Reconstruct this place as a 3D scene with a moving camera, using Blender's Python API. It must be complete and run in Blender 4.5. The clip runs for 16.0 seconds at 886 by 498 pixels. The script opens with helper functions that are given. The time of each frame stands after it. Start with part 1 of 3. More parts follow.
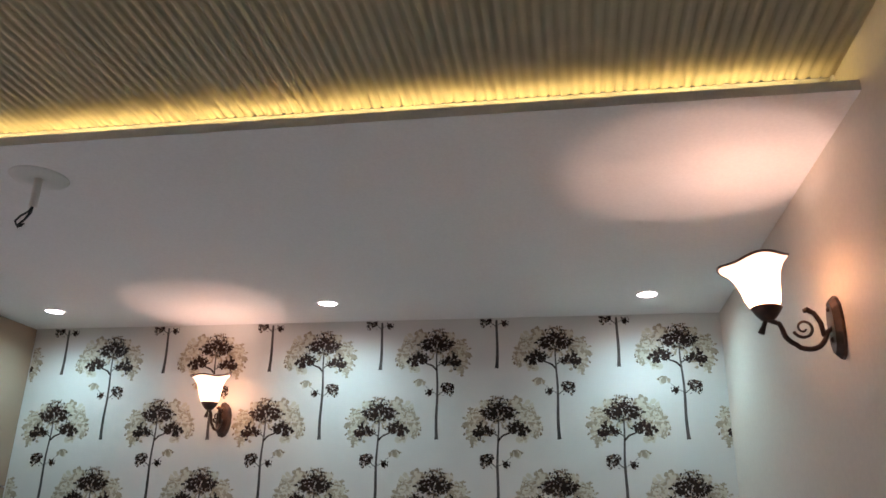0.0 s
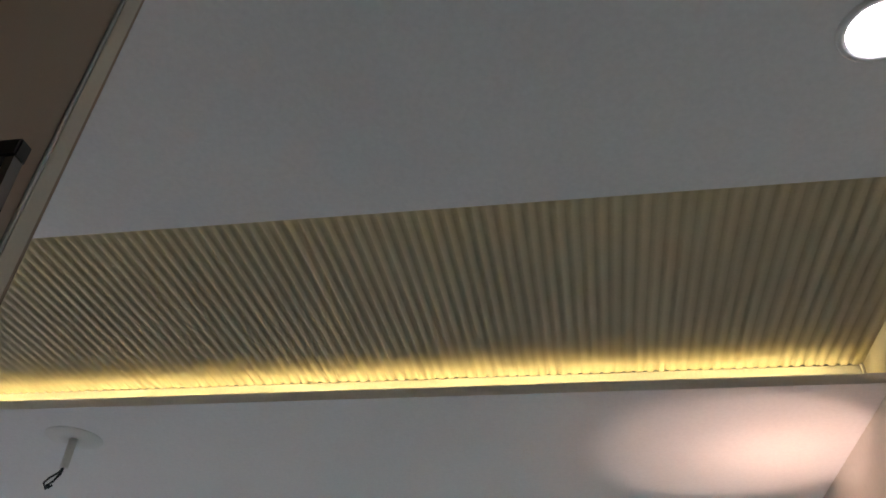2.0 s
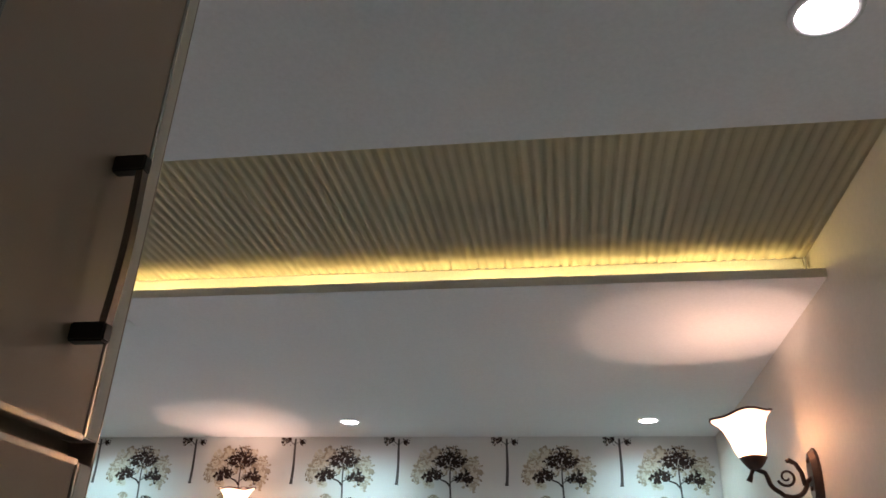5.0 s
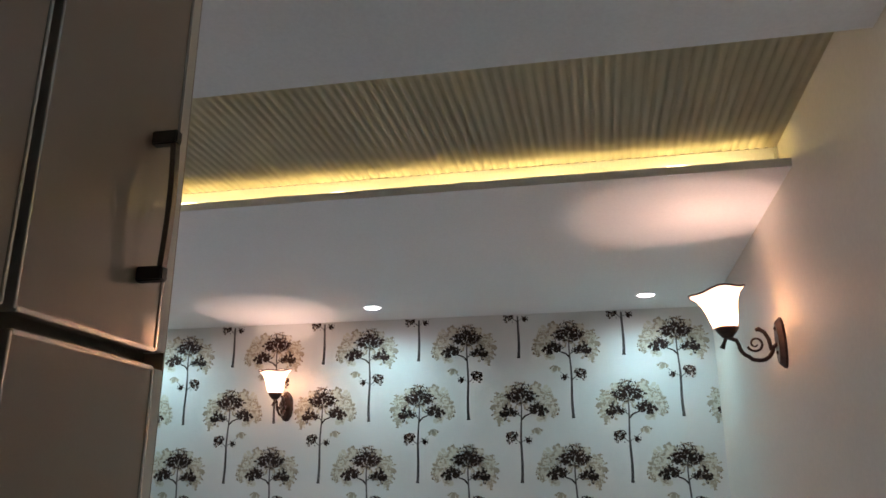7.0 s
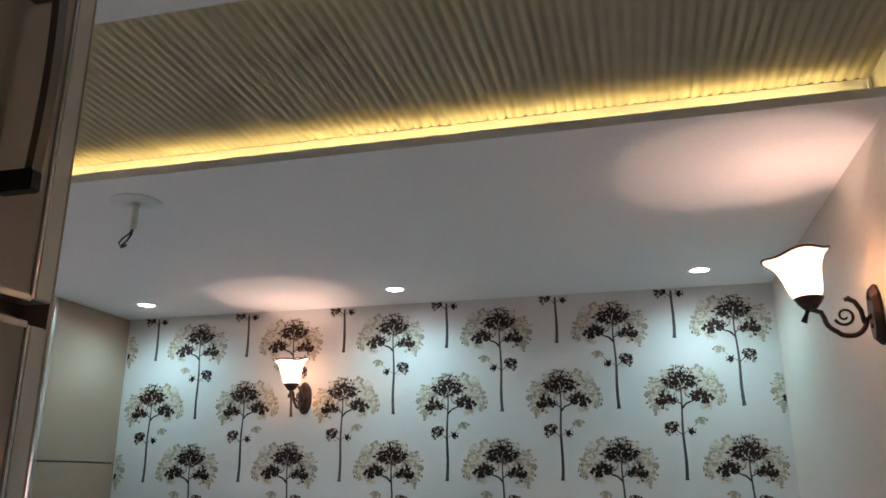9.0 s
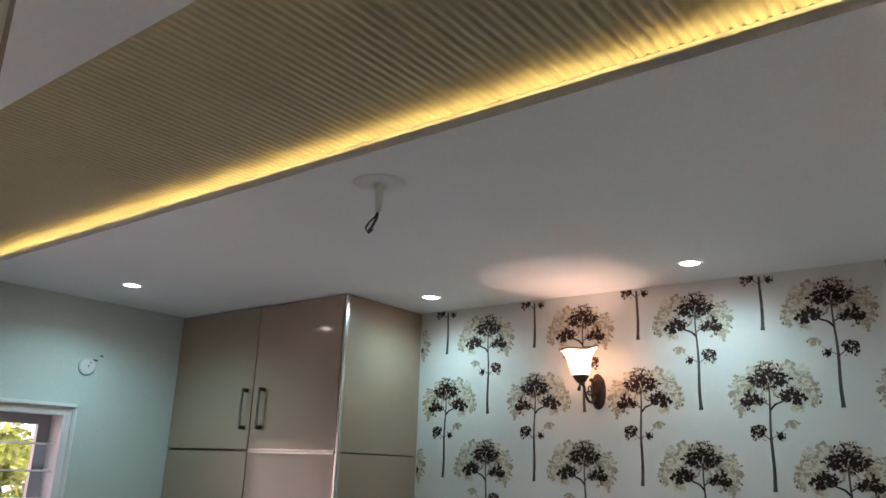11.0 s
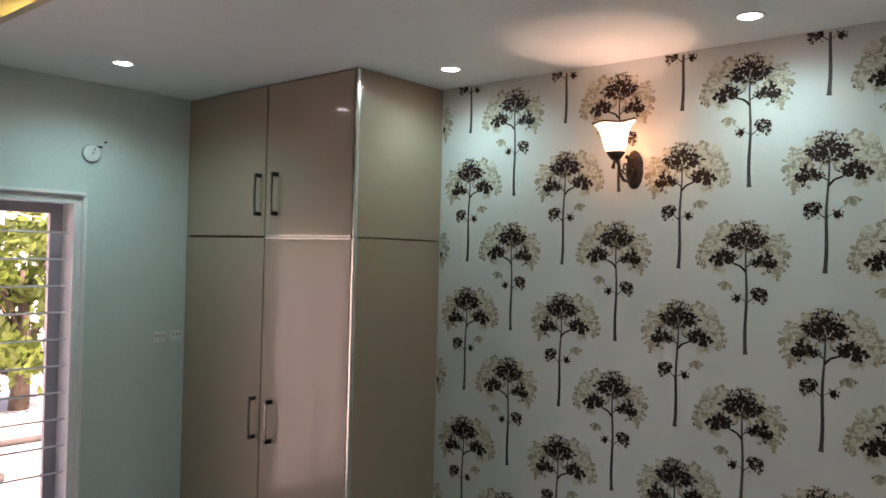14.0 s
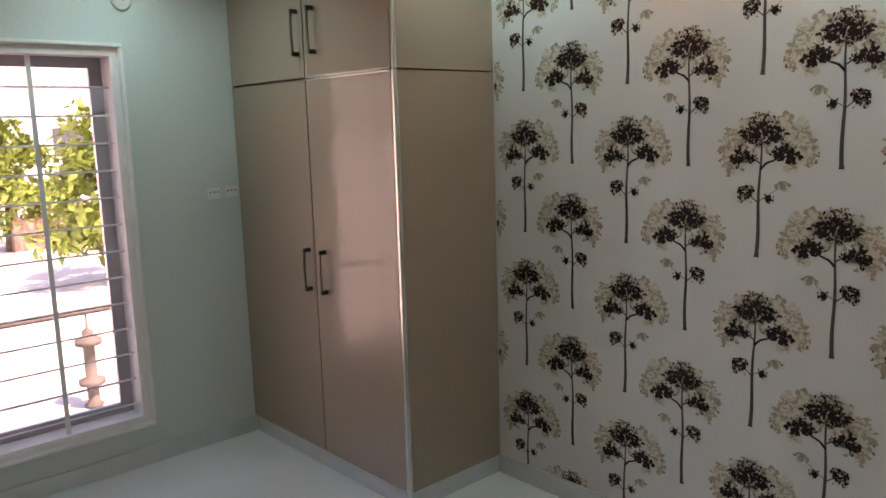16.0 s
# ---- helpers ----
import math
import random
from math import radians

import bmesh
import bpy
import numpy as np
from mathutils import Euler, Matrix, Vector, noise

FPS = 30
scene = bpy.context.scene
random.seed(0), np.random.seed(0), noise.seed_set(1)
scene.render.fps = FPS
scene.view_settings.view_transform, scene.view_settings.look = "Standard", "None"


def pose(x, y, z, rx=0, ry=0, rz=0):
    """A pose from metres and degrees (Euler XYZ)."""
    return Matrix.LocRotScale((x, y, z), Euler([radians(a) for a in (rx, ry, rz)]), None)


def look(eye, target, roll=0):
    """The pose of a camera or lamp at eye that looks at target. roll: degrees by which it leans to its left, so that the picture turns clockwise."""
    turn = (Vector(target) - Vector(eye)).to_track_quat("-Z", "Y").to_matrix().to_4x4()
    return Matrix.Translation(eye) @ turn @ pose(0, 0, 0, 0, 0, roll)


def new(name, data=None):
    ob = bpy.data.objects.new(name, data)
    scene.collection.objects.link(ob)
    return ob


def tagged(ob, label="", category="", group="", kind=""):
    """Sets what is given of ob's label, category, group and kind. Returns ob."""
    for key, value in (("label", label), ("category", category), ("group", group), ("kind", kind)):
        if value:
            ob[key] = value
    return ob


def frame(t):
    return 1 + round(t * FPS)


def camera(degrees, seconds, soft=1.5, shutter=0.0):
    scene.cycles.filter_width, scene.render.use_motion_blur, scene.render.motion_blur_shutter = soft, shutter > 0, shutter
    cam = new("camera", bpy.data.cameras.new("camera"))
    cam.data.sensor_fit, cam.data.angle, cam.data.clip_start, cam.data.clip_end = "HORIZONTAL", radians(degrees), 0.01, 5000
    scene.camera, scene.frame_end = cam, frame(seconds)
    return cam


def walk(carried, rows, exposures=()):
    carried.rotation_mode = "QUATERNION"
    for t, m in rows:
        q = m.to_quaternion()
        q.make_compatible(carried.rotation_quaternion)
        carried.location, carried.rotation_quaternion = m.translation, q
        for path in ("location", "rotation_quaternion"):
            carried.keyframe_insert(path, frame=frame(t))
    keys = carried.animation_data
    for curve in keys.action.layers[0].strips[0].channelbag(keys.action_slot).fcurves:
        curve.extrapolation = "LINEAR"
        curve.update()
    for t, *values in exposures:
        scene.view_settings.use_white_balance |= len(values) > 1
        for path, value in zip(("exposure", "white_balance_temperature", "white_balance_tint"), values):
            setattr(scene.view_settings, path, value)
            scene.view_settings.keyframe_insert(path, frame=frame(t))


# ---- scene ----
cam = camera(59.8, 16.0, soft=1.6)
PATH = [
    (0, (2.436, -3.38, 1.722), (2.128, -1.531, 2.421), 1.1),
    (0.5, (2.442, -3.405, 1.787), (2.089, -1.619, 2.615), 0.5),
    (1, (2.433, -3.419, 1.796), (2.06, -1.699, 2.746), 2.3),
    (1.5, (2.41, -3.454, 1.801), (2.078, -1.839, 2.934), 3.2),
    (2, (2.424, -3.477, 1.816), (2.084, -1.914, 3.017), 3.8),
    (2.5, (2.434, -3.496, 1.817), (2.079, -1.975, 3.066), 5.5),
    (3, (2.422, -3.5, 1.796), (2.117, -2.022, 3.11), 5.1),
    (3.5, (2.426, -3.535, 1.811), (2.142, -2.012, 3.076), 5.4),
    (4, (2.393, -3.575, 1.795), (2.115, -1.982, 2.972), 5.1),
    (4.5, (2.397, -3.658, 1.812), (2.115, -1.928, 2.776), 2.8),
    (5, (2.416, -3.737, 1.804), (2.115, -1.97, 2.692), 2.1),
    (5.2, (2.42, -3.754, 1.785), (2.11, -1.988, 2.672), 1.7),
    (7.3, (2.532, -3.973, 1.788), (2.155, -2.095, 2.361), -0.1),
    (7.5, (2.534, -3.957, 1.786), (2.169, -2.076, 2.36), -0.2),
    (8, (2.527, -3.869, 1.776), (2.181, -1.982, 2.338), -0.8),
    (8.5, (2.492, -3.725, 1.795), (2.055, -1.856, 2.357), -1.0),
    (9, (2.464, -3.601, 1.804), (2.007, -1.742, 2.383), -0.2),
    (9.5, (2.448, -3.479, 1.819), (1.858, -1.651, 2.373), -1.5),
    (10, (2.417, -3.362, 1.831), (1.651, -1.603, 2.398), -0.2),
    (10.2, (2.424, -3.312, 1.831), (1.53, -1.621, 2.416), 0.1),
    (12.3, (2.505, -3.092, 1.859), (1.16, -1.689, 2.328), 4.0),
    (12.5, (2.483, -3.077, 1.851), (1.139, -1.658, 2.281), 4.3),
    (13, (2.427, -3.008, 1.846), (1.12, -1.522, 2.136), 4.6),
    (13.5, (2.375, -2.927, 1.836), (1.098, -1.396, 2.001), 3.2),
    (14, (2.33, -2.884, 1.84), (1.026, -1.368, 1.853), 1.5),
    (14.5, (2.246, -2.818, 1.762), (0.922, -1.33, 1.584), -0.7),
    (15, (2.247, -2.732, 1.714), (0.919, -1.261, 1.448), -1.5),
    (15.5, (2.265, -2.625, 1.688), (0.875, -1.219, 1.39), -1.1),
    (16, (2.279, -2.561, 1.674), (0.816, -1.234, 1.356), -1.7),
]
walk(cam, [(t, look(eye, target, roll)) for t, eye, target, roll in PATH], [(0, 1.48, 7700, 53), (0.5, 1.40, 7600, 51), (1.5, 1.46, 7200, 46), (3, 1.66, 7100, 43), (4, 1.72, 7100, 43), (5.2, 1.48, 7500, 47), (7.5, 1.52, 7300, 47), (10, 1.46, 7400, 47), (12.5, 1.46, 7900, 47), (14, 1.48, 8100, 47), (15, 1.50, 8500, 52), (16, 1.62, 8700, 54)])

# ---- world, sun ----
world = bpy.data.worlds.new("sky")
scene.world = world
world.use_nodes = True
wn = world.node_tree
sky = wn.nodes.new("ShaderNodeTexSky")
sky.sky_type = "NISHITA"
sky.sun_disc = False
sky.sun_elevation = radians(58)
sky.sun_rotation = radians(70)
wn.nodes["Background"].inputs[1].default_value = 0.15
wn.links.new(sky.outputs[0], wn.nodes["Background"].inputs[0])
sun = new("sun", bpy.data.lights.new("sun", "SUN"))
sun.data.energy, sun.data.angle, sun.data.color = 5.0, radians(0.5), (1.0, 0.95, 0.86)
sun.matrix_world = look((8, 3, 14), (0, 0, 0))

# ---- plan, metres ----
WEST, EAST, NORTH, SOUTH, END = -1.53, 3.095, 0.0, -2.92, -4.7
LOW, HIGH = 2.655, 2.786
LIP, COVE = -1.797, -1.668
BAND = -2.497
NEAR_X, NEAR_Y = 1.938, -3.002


# ---- materials ----
def material(name, colour, rough=0.5, metal=0.0, spots=0.06, scale=6.0, grain=0.03, fine=180.0, bump=0.03, coat=0.0, spec=0.5):
    m = bpy.data.materials.new(name)
    m.use_nodes = True
    nt = m.node_tree
    b = nt.nodes["Principled BSDF"]
    b.inputs["Roughness"].default_value = rough
    b.inputs["Metallic"].default_value = metal
    b.inputs["Specular IOR Level"].default_value = spec
    b.inputs["Coat Weight"].default_value = coat
    b.inputs["Coat Roughness"].default_value = 0.07
    co = nt.nodes.new("ShaderNodeTexCoord")
    big = nt.nodes.new("ShaderNodeTexNoise")
    big.inputs["Scale"].default_value, big.inputs["Detail"].default_value = scale, 4
    small = nt.nodes.new("ShaderNodeTexNoise")
    small.inputs["Scale"].default_value, small.inputs["Detail"].default_value = fine, 3
    for n in (big, small):
        nt.links.new(co.outputs["Object"], n.inputs["Vector"])
    base = nt.nodes.new("ShaderNodeRGB")
    base.outputs[0].default_value = (*colour, 1)
    last = base.outputs[0]
    for n, amount in ((big, spots), (small, grain)):
        ramp = nt.nodes.new("ShaderNodeMapRange")
        ramp.inputs["From Min"].default_value, ramp.inputs["From Max"].default_value = 0.3, 0.7
        ramp.inputs["To Min"].default_value, ramp.inputs["To Max"].default_value = 1 - amount, 1 + amount
        nt.links.new(n.outputs["Fac"], ramp.inputs["Value"])
        mix = nt.nodes.new("ShaderNodeVectorMath")
        mix.operation = "SCALE"
        nt.links.new(last, mix.inputs[0])
        nt.links.new(ramp.outputs[0], mix.inputs["Scale"])
        last = mix.outputs[0]
    nt.links.new(last, b.inputs["Base Color"])
    if bump:
        bu = nt.nodes.new("ShaderNodeBump")
        bu.inputs["Strength"].default_value, bu.inputs["Distance"].default_value = bump, 0.002
        nt.links.new(small.outputs["Fac"], bu.inputs["Height"])
        nt.links.new(bu.outputs[0], b.inputs["Normal"])
    return m


def glowing(name, colour, strength):
    m = bpy.data.materials.new(name)
    m.use_nodes = True
    b = m.node_tree.nodes["Principled BSDF"]
    b.inputs["Base Color"].default_value = (*colour, 1)
    b.inputs["Emission Color"].default_value = (*colour, 1)
    b.inputs["Emission Strength"].default_value = strength
    return m


PALE = material("grey_green_paint", (0.61, 0.67, 0.63), 0.5, spots=0.03, scale=1.5, fine=90, bump=0.08)
PAINT = material("wall_paint", (0.64, 0.58, 0.50), 0.55, spots=0.03, scale=1.5, fine=90, bump=0.08)
CEILING = material("ceiling_paint", (0.86, 0.84, 0.83), 0.7, spots=0.02, scale=1.2, fine=120, bump=0.05)
PAPER = material("wallpaper", (0.675, 0.66, 0.63), 0.6, spots=0.02, scale=2.0, grain=0.03, fine=260, bump=0.06)
INK = material("dark_print", (0.032, 0.0125, 0.009), 0.6, spots=0.3, scale=60, spec=0.2)
BROWN = material("brown_print", (0.20, 0.125, 0.085), 0.6, spots=0.25, scale=60, spec=0.2)
TAN = material("tan_print", (0.40, 0.325, 0.245), 0.6, spots=0.2, scale=60, spec=0.2)
WASH = material("pale_wash_print", (0.61, 0.56, 0.46), 0.6, spots=0.12, scale=50, spec=0.2)
BARK = material("trunk_print", (0.095, 0.08, 0.075), 0.6, spots=0.3, scale=90, spec=0.2)
FLUTE = material("fluted_panel", (0.68, 0.585, 0.41), 0.5, spots=0.04, scale=3)
LAMINATE = material("gloss_laminate", (0.355, 0.248, 0.177), 0.34, spots=0.02, scale=2, grain=0.02, fine=400, bump=0.0, coat=0.42)
EDGE = material("edge_profile", (0.72, 0.68, 0.62), 0.22, metal=0.7, spots=0.03, bump=0.0)
CARCASS = material("carcass_edge", (0.66, 0.58, 0.48), 0.35, spots=0.03)
GAP = material("carcass_shadow", (0.16, 0.10, 0.06), 0.5)
STEEL = material("handle_steel", (0.23, 0.20, 0.18), 0.25, metal=0.9, spots=0.05, bump=0.0)
BLACK = material("handle_black", (0.02, 0.017, 0.015), 0.3, bump=0.0)
BRONZE = material("dark_bronze", (0.075, 0.036, 0.026), 0.4, metal=0.5, spots=0.25, scale=40)
TILE = material("floor_tile", (0.74, 0.75, 0.75), 0.12, spots=0.05, scale=2.5, fine=60, bump=0.01)
SKIRT = material("skirting_tile", (0.60, 0.62, 0.62), 0.2, spots=0.05, scale=5)
WHITE = material("white_plastic", (0.78, 0.77, 0.74), 0.35, spots=0.02)
MARBLE = material("frame_paint", (0.86, 0.82, 0.81), 0.3, spots=0.04, scale=9)
ALU = material("window_aluminium", (0.40, 0.36, 0.39), 0.4, metal=0.3, spots=0.05)
GRILL = material("grill_paint", (0.80, 0.77, 0.77), 0.4, metal=0.0, spots=0.05)
WIRE = material("black_wire", (0.02, 0.02, 0.02), 0.4)
CONCRETE = material("sunlit_concrete", (0.60, 0.57, 0.53), 0.8, spots=0.15, scale=0.8, fine=30)
STONE = material("post_stone", (0.13, 0.11, 0.095), 0.8, spots=0.2, scale=12)
TERRACOTTA = material("terracotta_wall", (0.36, 0.23, 0.17), 0.8, spots=0.15, scale=3)
HOUSE = material("house_plaster", (0.62, 0.60, 0.60), 0.8, spots=0.08, scale=1)
LEAF = material("leaves", (0.17, 0.24, 0.045), 0.5, spots=0.5, scale=3)
TRUNK = material("bark", (0.14, 0.10, 0.07), 0.9, spots=0.3, scale=9)
DARK = material("dark_glass", (0.05, 0.06, 0.07), 0.15)
COOL = glowing("cool_diffuser", (0.80, 0.95, 1.0), 14.0)
LED = glowing("warm_led", (0.90, 0.91, 0.36), 6.0)


def shade_glass():
    m = bpy.data.materials.new("frosted_shade")
    m.use_nodes = True
    nt = m.node_tree
    out = nt.nodes["Material Output"]
    b = nt.nodes["Principled BSDF"]
    b.inputs["Base Color"].default_value = (0.95, 0.86, 0.72, 1)
    b.inputs["Roughness"].default_value = 0.35
    b.inputs["Emission Color"].default_value = (1.0, 0.82, 0.64, 1)
    b.inputs["Emission Strength"].default_value = 1.7
    t = nt.nodes.new("ShaderNodeBsdfTranslucent")
    t.inputs[0].default_value = (1.0, 0.86, 0.66, 1)
    mix = nt.nodes.new("ShaderNodeMixShader")
    mix.inputs[0].default_value = 0.75
    nt.links.new(b.outputs[0], mix.inputs[1])
    nt.links.new(t.outputs[0], mix.inputs[2])
    nt.links.new(mix.outputs[0], out.inputs[0])
    return m


SHADE = shade_glass()


def glass():
    m = bpy.data.materials.new("clear_glass")
    m.use_nodes = True
    b = m.node_tree.nodes["Principled BSDF"]
    b.inputs["Base Color"].default_value = (1, 1, 1, 1)
    b.inputs["Roughness"].default_value = 0.02
    b.inputs["Transmission Weight"].default_value = 1.0
    b.inputs["IOR"].default_value = 1.05
    return m


GLASS = glass()


# ---- mesh helpers ----
def box(bm, x0, x1, y0, y1, z0, z1, bevel=0.0):
    made = bmesh.ops.create_cube(bm, size=1.0)["verts"]
    for v in made:
        v.co = Vector(((x0 + x1) / 2 + v.co.x * (x1 - x0), (y0 + y1) / 2 + v.co.y * (y1 - y0), (z0 + z1) / 2 + v.co.z * (z1 - z0)))
    if bevel:
        edges = list({e for v in made for e in v.link_edges})
        bmesh.ops.bevel(bm, geom=edges, offset=bevel, segments=2, affect="EDGES")
    return bm


def block(*size, bevel=0.0):
    return box(bmesh.new(), *size, bevel=bevel)


def lathe(profile, steps=32, centre=(0, 0), wave=None):
    """A turned shape from (radius, height) pairs."""
    bm = bmesh.new()
    rings = []
    for n, (r, z) in enumerate(profile):
        ring = []
        for k in range(steps):
            a = 2 * math.pi * k / steps
            rr, zz = (r, z) if wave is None else wave(r, z, a, n)
            ring.append(bm.verts.new((centre[0] + rr * math.cos(a), centre[1] + rr * math.sin(a), zz)))
        rings.append(ring)
    for a, b in zip(rings, rings[1:]):
        for k in range(steps):
            bm.faces.new((a[k], a[(k + 1) % steps], b[(k + 1) % steps], b[k]))
    for ring, flip in ((rings[0], True), (rings[-1], False)):
        if wave is None and (Vector(ring[0].co) - Vector(ring[steps // 2].co)).length > 1e-4:
            bm.faces.new(reversed(ring) if flip else ring)
    for f in bm.faces:
        f.smooth = True
    bmesh.ops.recalc_face_normals(bm, faces=bm.faces)
    return bm


def tube(points, radius, sides=8):
    """A round rod along points; radius may be one number or one for each point."""
    bm = bmesh.new()
    pts = [Vector(p) for p in points]
    radii = radius if isinstance(radius, (list, tuple)) else [radius] * len(pts)
    rings, side = [], None
    for n, p in enumerate(pts):
        along = (pts[min(n + 1, len(pts) - 1)] - pts[max(n - 1, 0)]).normalized()
        if side is None:
            side = along.orthogonal().normalized()
        side = (side - along * side.dot(along)).normalized()
        other = along.cross(side)
        rings.append([bm.verts.new(p + radii[n] * (math.cos(a) * side + math.sin(a) * other)) for a in (2 * math.pi * k / sides for k in range(sides))])
    for a, b in zip(rings, rings[1:]):
        for k in range(sides):
            bm.faces.new((a[k], a[(k + 1) % sides], b[(k + 1) % sides], b[k]))
    bm.faces.new(reversed(rings[0]))
    bm.faces.new(rings[-1])
    for f in bm.faces:
        f.smooth = True
    bmesh.ops.recalc_face_normals(bm, faces=bm.faces)
    return bm


def made(name, bm, *mats):
    me = bpy.data.meshes.new(name)
    bm.to_mesh(me)
    bm.free()
    for m in mats:
        me.materials.append(m)
    return new(name, me)


def part(name, bm, mat, parent, label=""):
    ob = made(name, bm, mat)
    ob.parent = parent
    if label:
        tagged(ob, label)
    return ob


def thing(name, label, category, at=(0, 0, 0), turn=0, group=""):
    ob = new(name)
    ob.matrix_world = pose(*at, 0, 0, turn)
    return tagged(ob, label, category, group)


def setting(name, bm, mat, label, category="structure"):
    return tagged(made(name, bm, mat), label, category, kind="structure")


# ---- structure ----
T = 0.15
setting("floor", block(WEST - T, EAST + T, END - T, NORTH + T, -0.12, 0), TILE, "glossy pale grey vitrified floor tiles", "floor")
wall_north = setting("wall_north", block(WEST - T, EAST + T, NORTH, NORTH + T, 0, HIGH + 0.1), PAPER, "off-white wallpaper wall printed with brown trees", "wall")
setting("wall_east", block(EAST, EAST + T, END, NORTH, 0, HIGH + 0.1), PAINT, "plain cream painted wall with a lamp on it", "wall")
setting("wall_end", block(NEAR_X - 0.75, EAST + T, END - T, END, 0, HIGH + 0.1), PAINT, "plain cream painted wall closing the passage", "wall")
setting("wall_south", block(WEST - T, NEAR_X - 0.602, SOUTH - T, SOUTH, 0, HIGH + 0.1), PAINT, "plain cream painted wall beside the wardrobe", "wall")
setting("wall_passage", block(NEAR_X - 0.75, NEAR_X - 0.602, END, SOUTH - T, 0, HIGH + 0.1), PAINT, "plain cream painted wall behind the wardrobe", "wall")
WY0, WY1, WZ0, WZ1 = -2.70, -1.187, 0.252, 2.053
bm = bmesh.new()
box(bm, WEST - 0.23, WEST, SOUTH - T, WY0, 0, HIGH + 0.1)
box(bm, WEST - 0.23, WEST, WY1, NORTH, 0, HIGH + 0.1)
box(bm, WEST - 0.23, WEST, WY0, WY1, 0, WZ0)
box(bm, WEST - 0.23, WEST, WY0, WY1, WZ1, HIGH + 0.1)
setting("wall_west", bm, PALE, "pale painted wall with a tall grilled window", "wall")
setting("ceiling_high", block(WEST - T, EAST + T, END - T, NORTH + T, HIGH, HIGH + 0.1), CEILING, "flat white painted upper ceiling", "ceiling")
bm = bmesh.new()
box(bm, WEST, EAST, LIP, NORTH, LOW, LOW + 0.026)
box(bm, WEST, EAST, COVE, NORTH, LOW + 0.026, HIGH - 0.0152)
setting("ceiling_low", bm, CEILING, "dropped white ceiling with a lit cove edge", "ceiling")

setting("ceiling_near", block(WEST, EAST, END, BAND, LOW, HIGH), CEILING, "dropped white ceiling over the entrance side", "ceiling")


def fluted():
    """Ridged ceiling strip: rounded ridges side by side, with a wider joint between panels."""
    bm = bmesh.new()
    pitch, count = 0.0271, 17
    x, n = EAST, 0
    prof = []
    while x > WEST + 0.001:
        joint = 1.0 if n % count == 9 else 0.0
        g = 0.0074 + 0.002 * joint
        for u, z in ((0, 0.0090), (g - 0.001, 0.0090), (g + 0.0025, 0.0124), (g + 0.005, 0.0137), (pitch / 2 + g / 2, 0.0141), (pitch - 0.005, 0.0137), (pitch - 0.0025, 0.0124)):
            prof.append((max(x - u, WEST), HIGH - z))
        x -= pitch
        n += 1
    prof.append((WEST, HIGH - 0.001))
    rows = []
    for y in (BAND + 0.002, COVE + 0.004):
        rows.append([bm.verts.new((px, y, pz)) for px, pz in prof])
        top = [bm.verts.new((px, y, HIGH)) for px, pz in prof]
        for k in range(len(prof) - 1):
            if abs(prof[k][0] - prof[k + 1][0]) > 1e-6:
                bm.faces.new((rows[-1][k], rows[-1][k + 1], top[k + 1], top[k]))
    for k in range(len(prof) - 1):
        f = bm.faces.new((rows[0][k], rows[1][k], rows[1][k + 1], rows[0][k + 1]))
        f.smooth = True
    return bm


# Dark brown strip paints in the shade of the hollow behind the ridge ends.
setting("trim_cove_joint_shade", block(WEST, EAST, COVE + 0.03, COVE + 0.04, HIGH - 0.0152, HIGH), GAP, "dark brown strip standing in for the shade in the cove's open back joint", "trim")
setting("ceiling_fluted_strip", fluted(), FLUTE, "beige ridged panel strip along the raised ceiling", "ceiling panel")

for name, size in (("baseboard_north", (-0.167, EAST, -0.012, NORTH, 0, 0.09)), ("baseboard_east", (EAST - 0.012, EAST, END, -0.012, 0, 0.09)),
                   ("baseboard_west", (WEST, WEST + 0.012, SOUTH, -0.578, 0, 0.09)), ("baseboard_south", (WEST + 0.012, NEAR_X - 0.602, SOUTH, SOUTH + 0.012, 0, 0.09))):
    setting(name, block(*size, bevel=0.002), SKIRT, "low grey-white tile skirting", "baseboard")


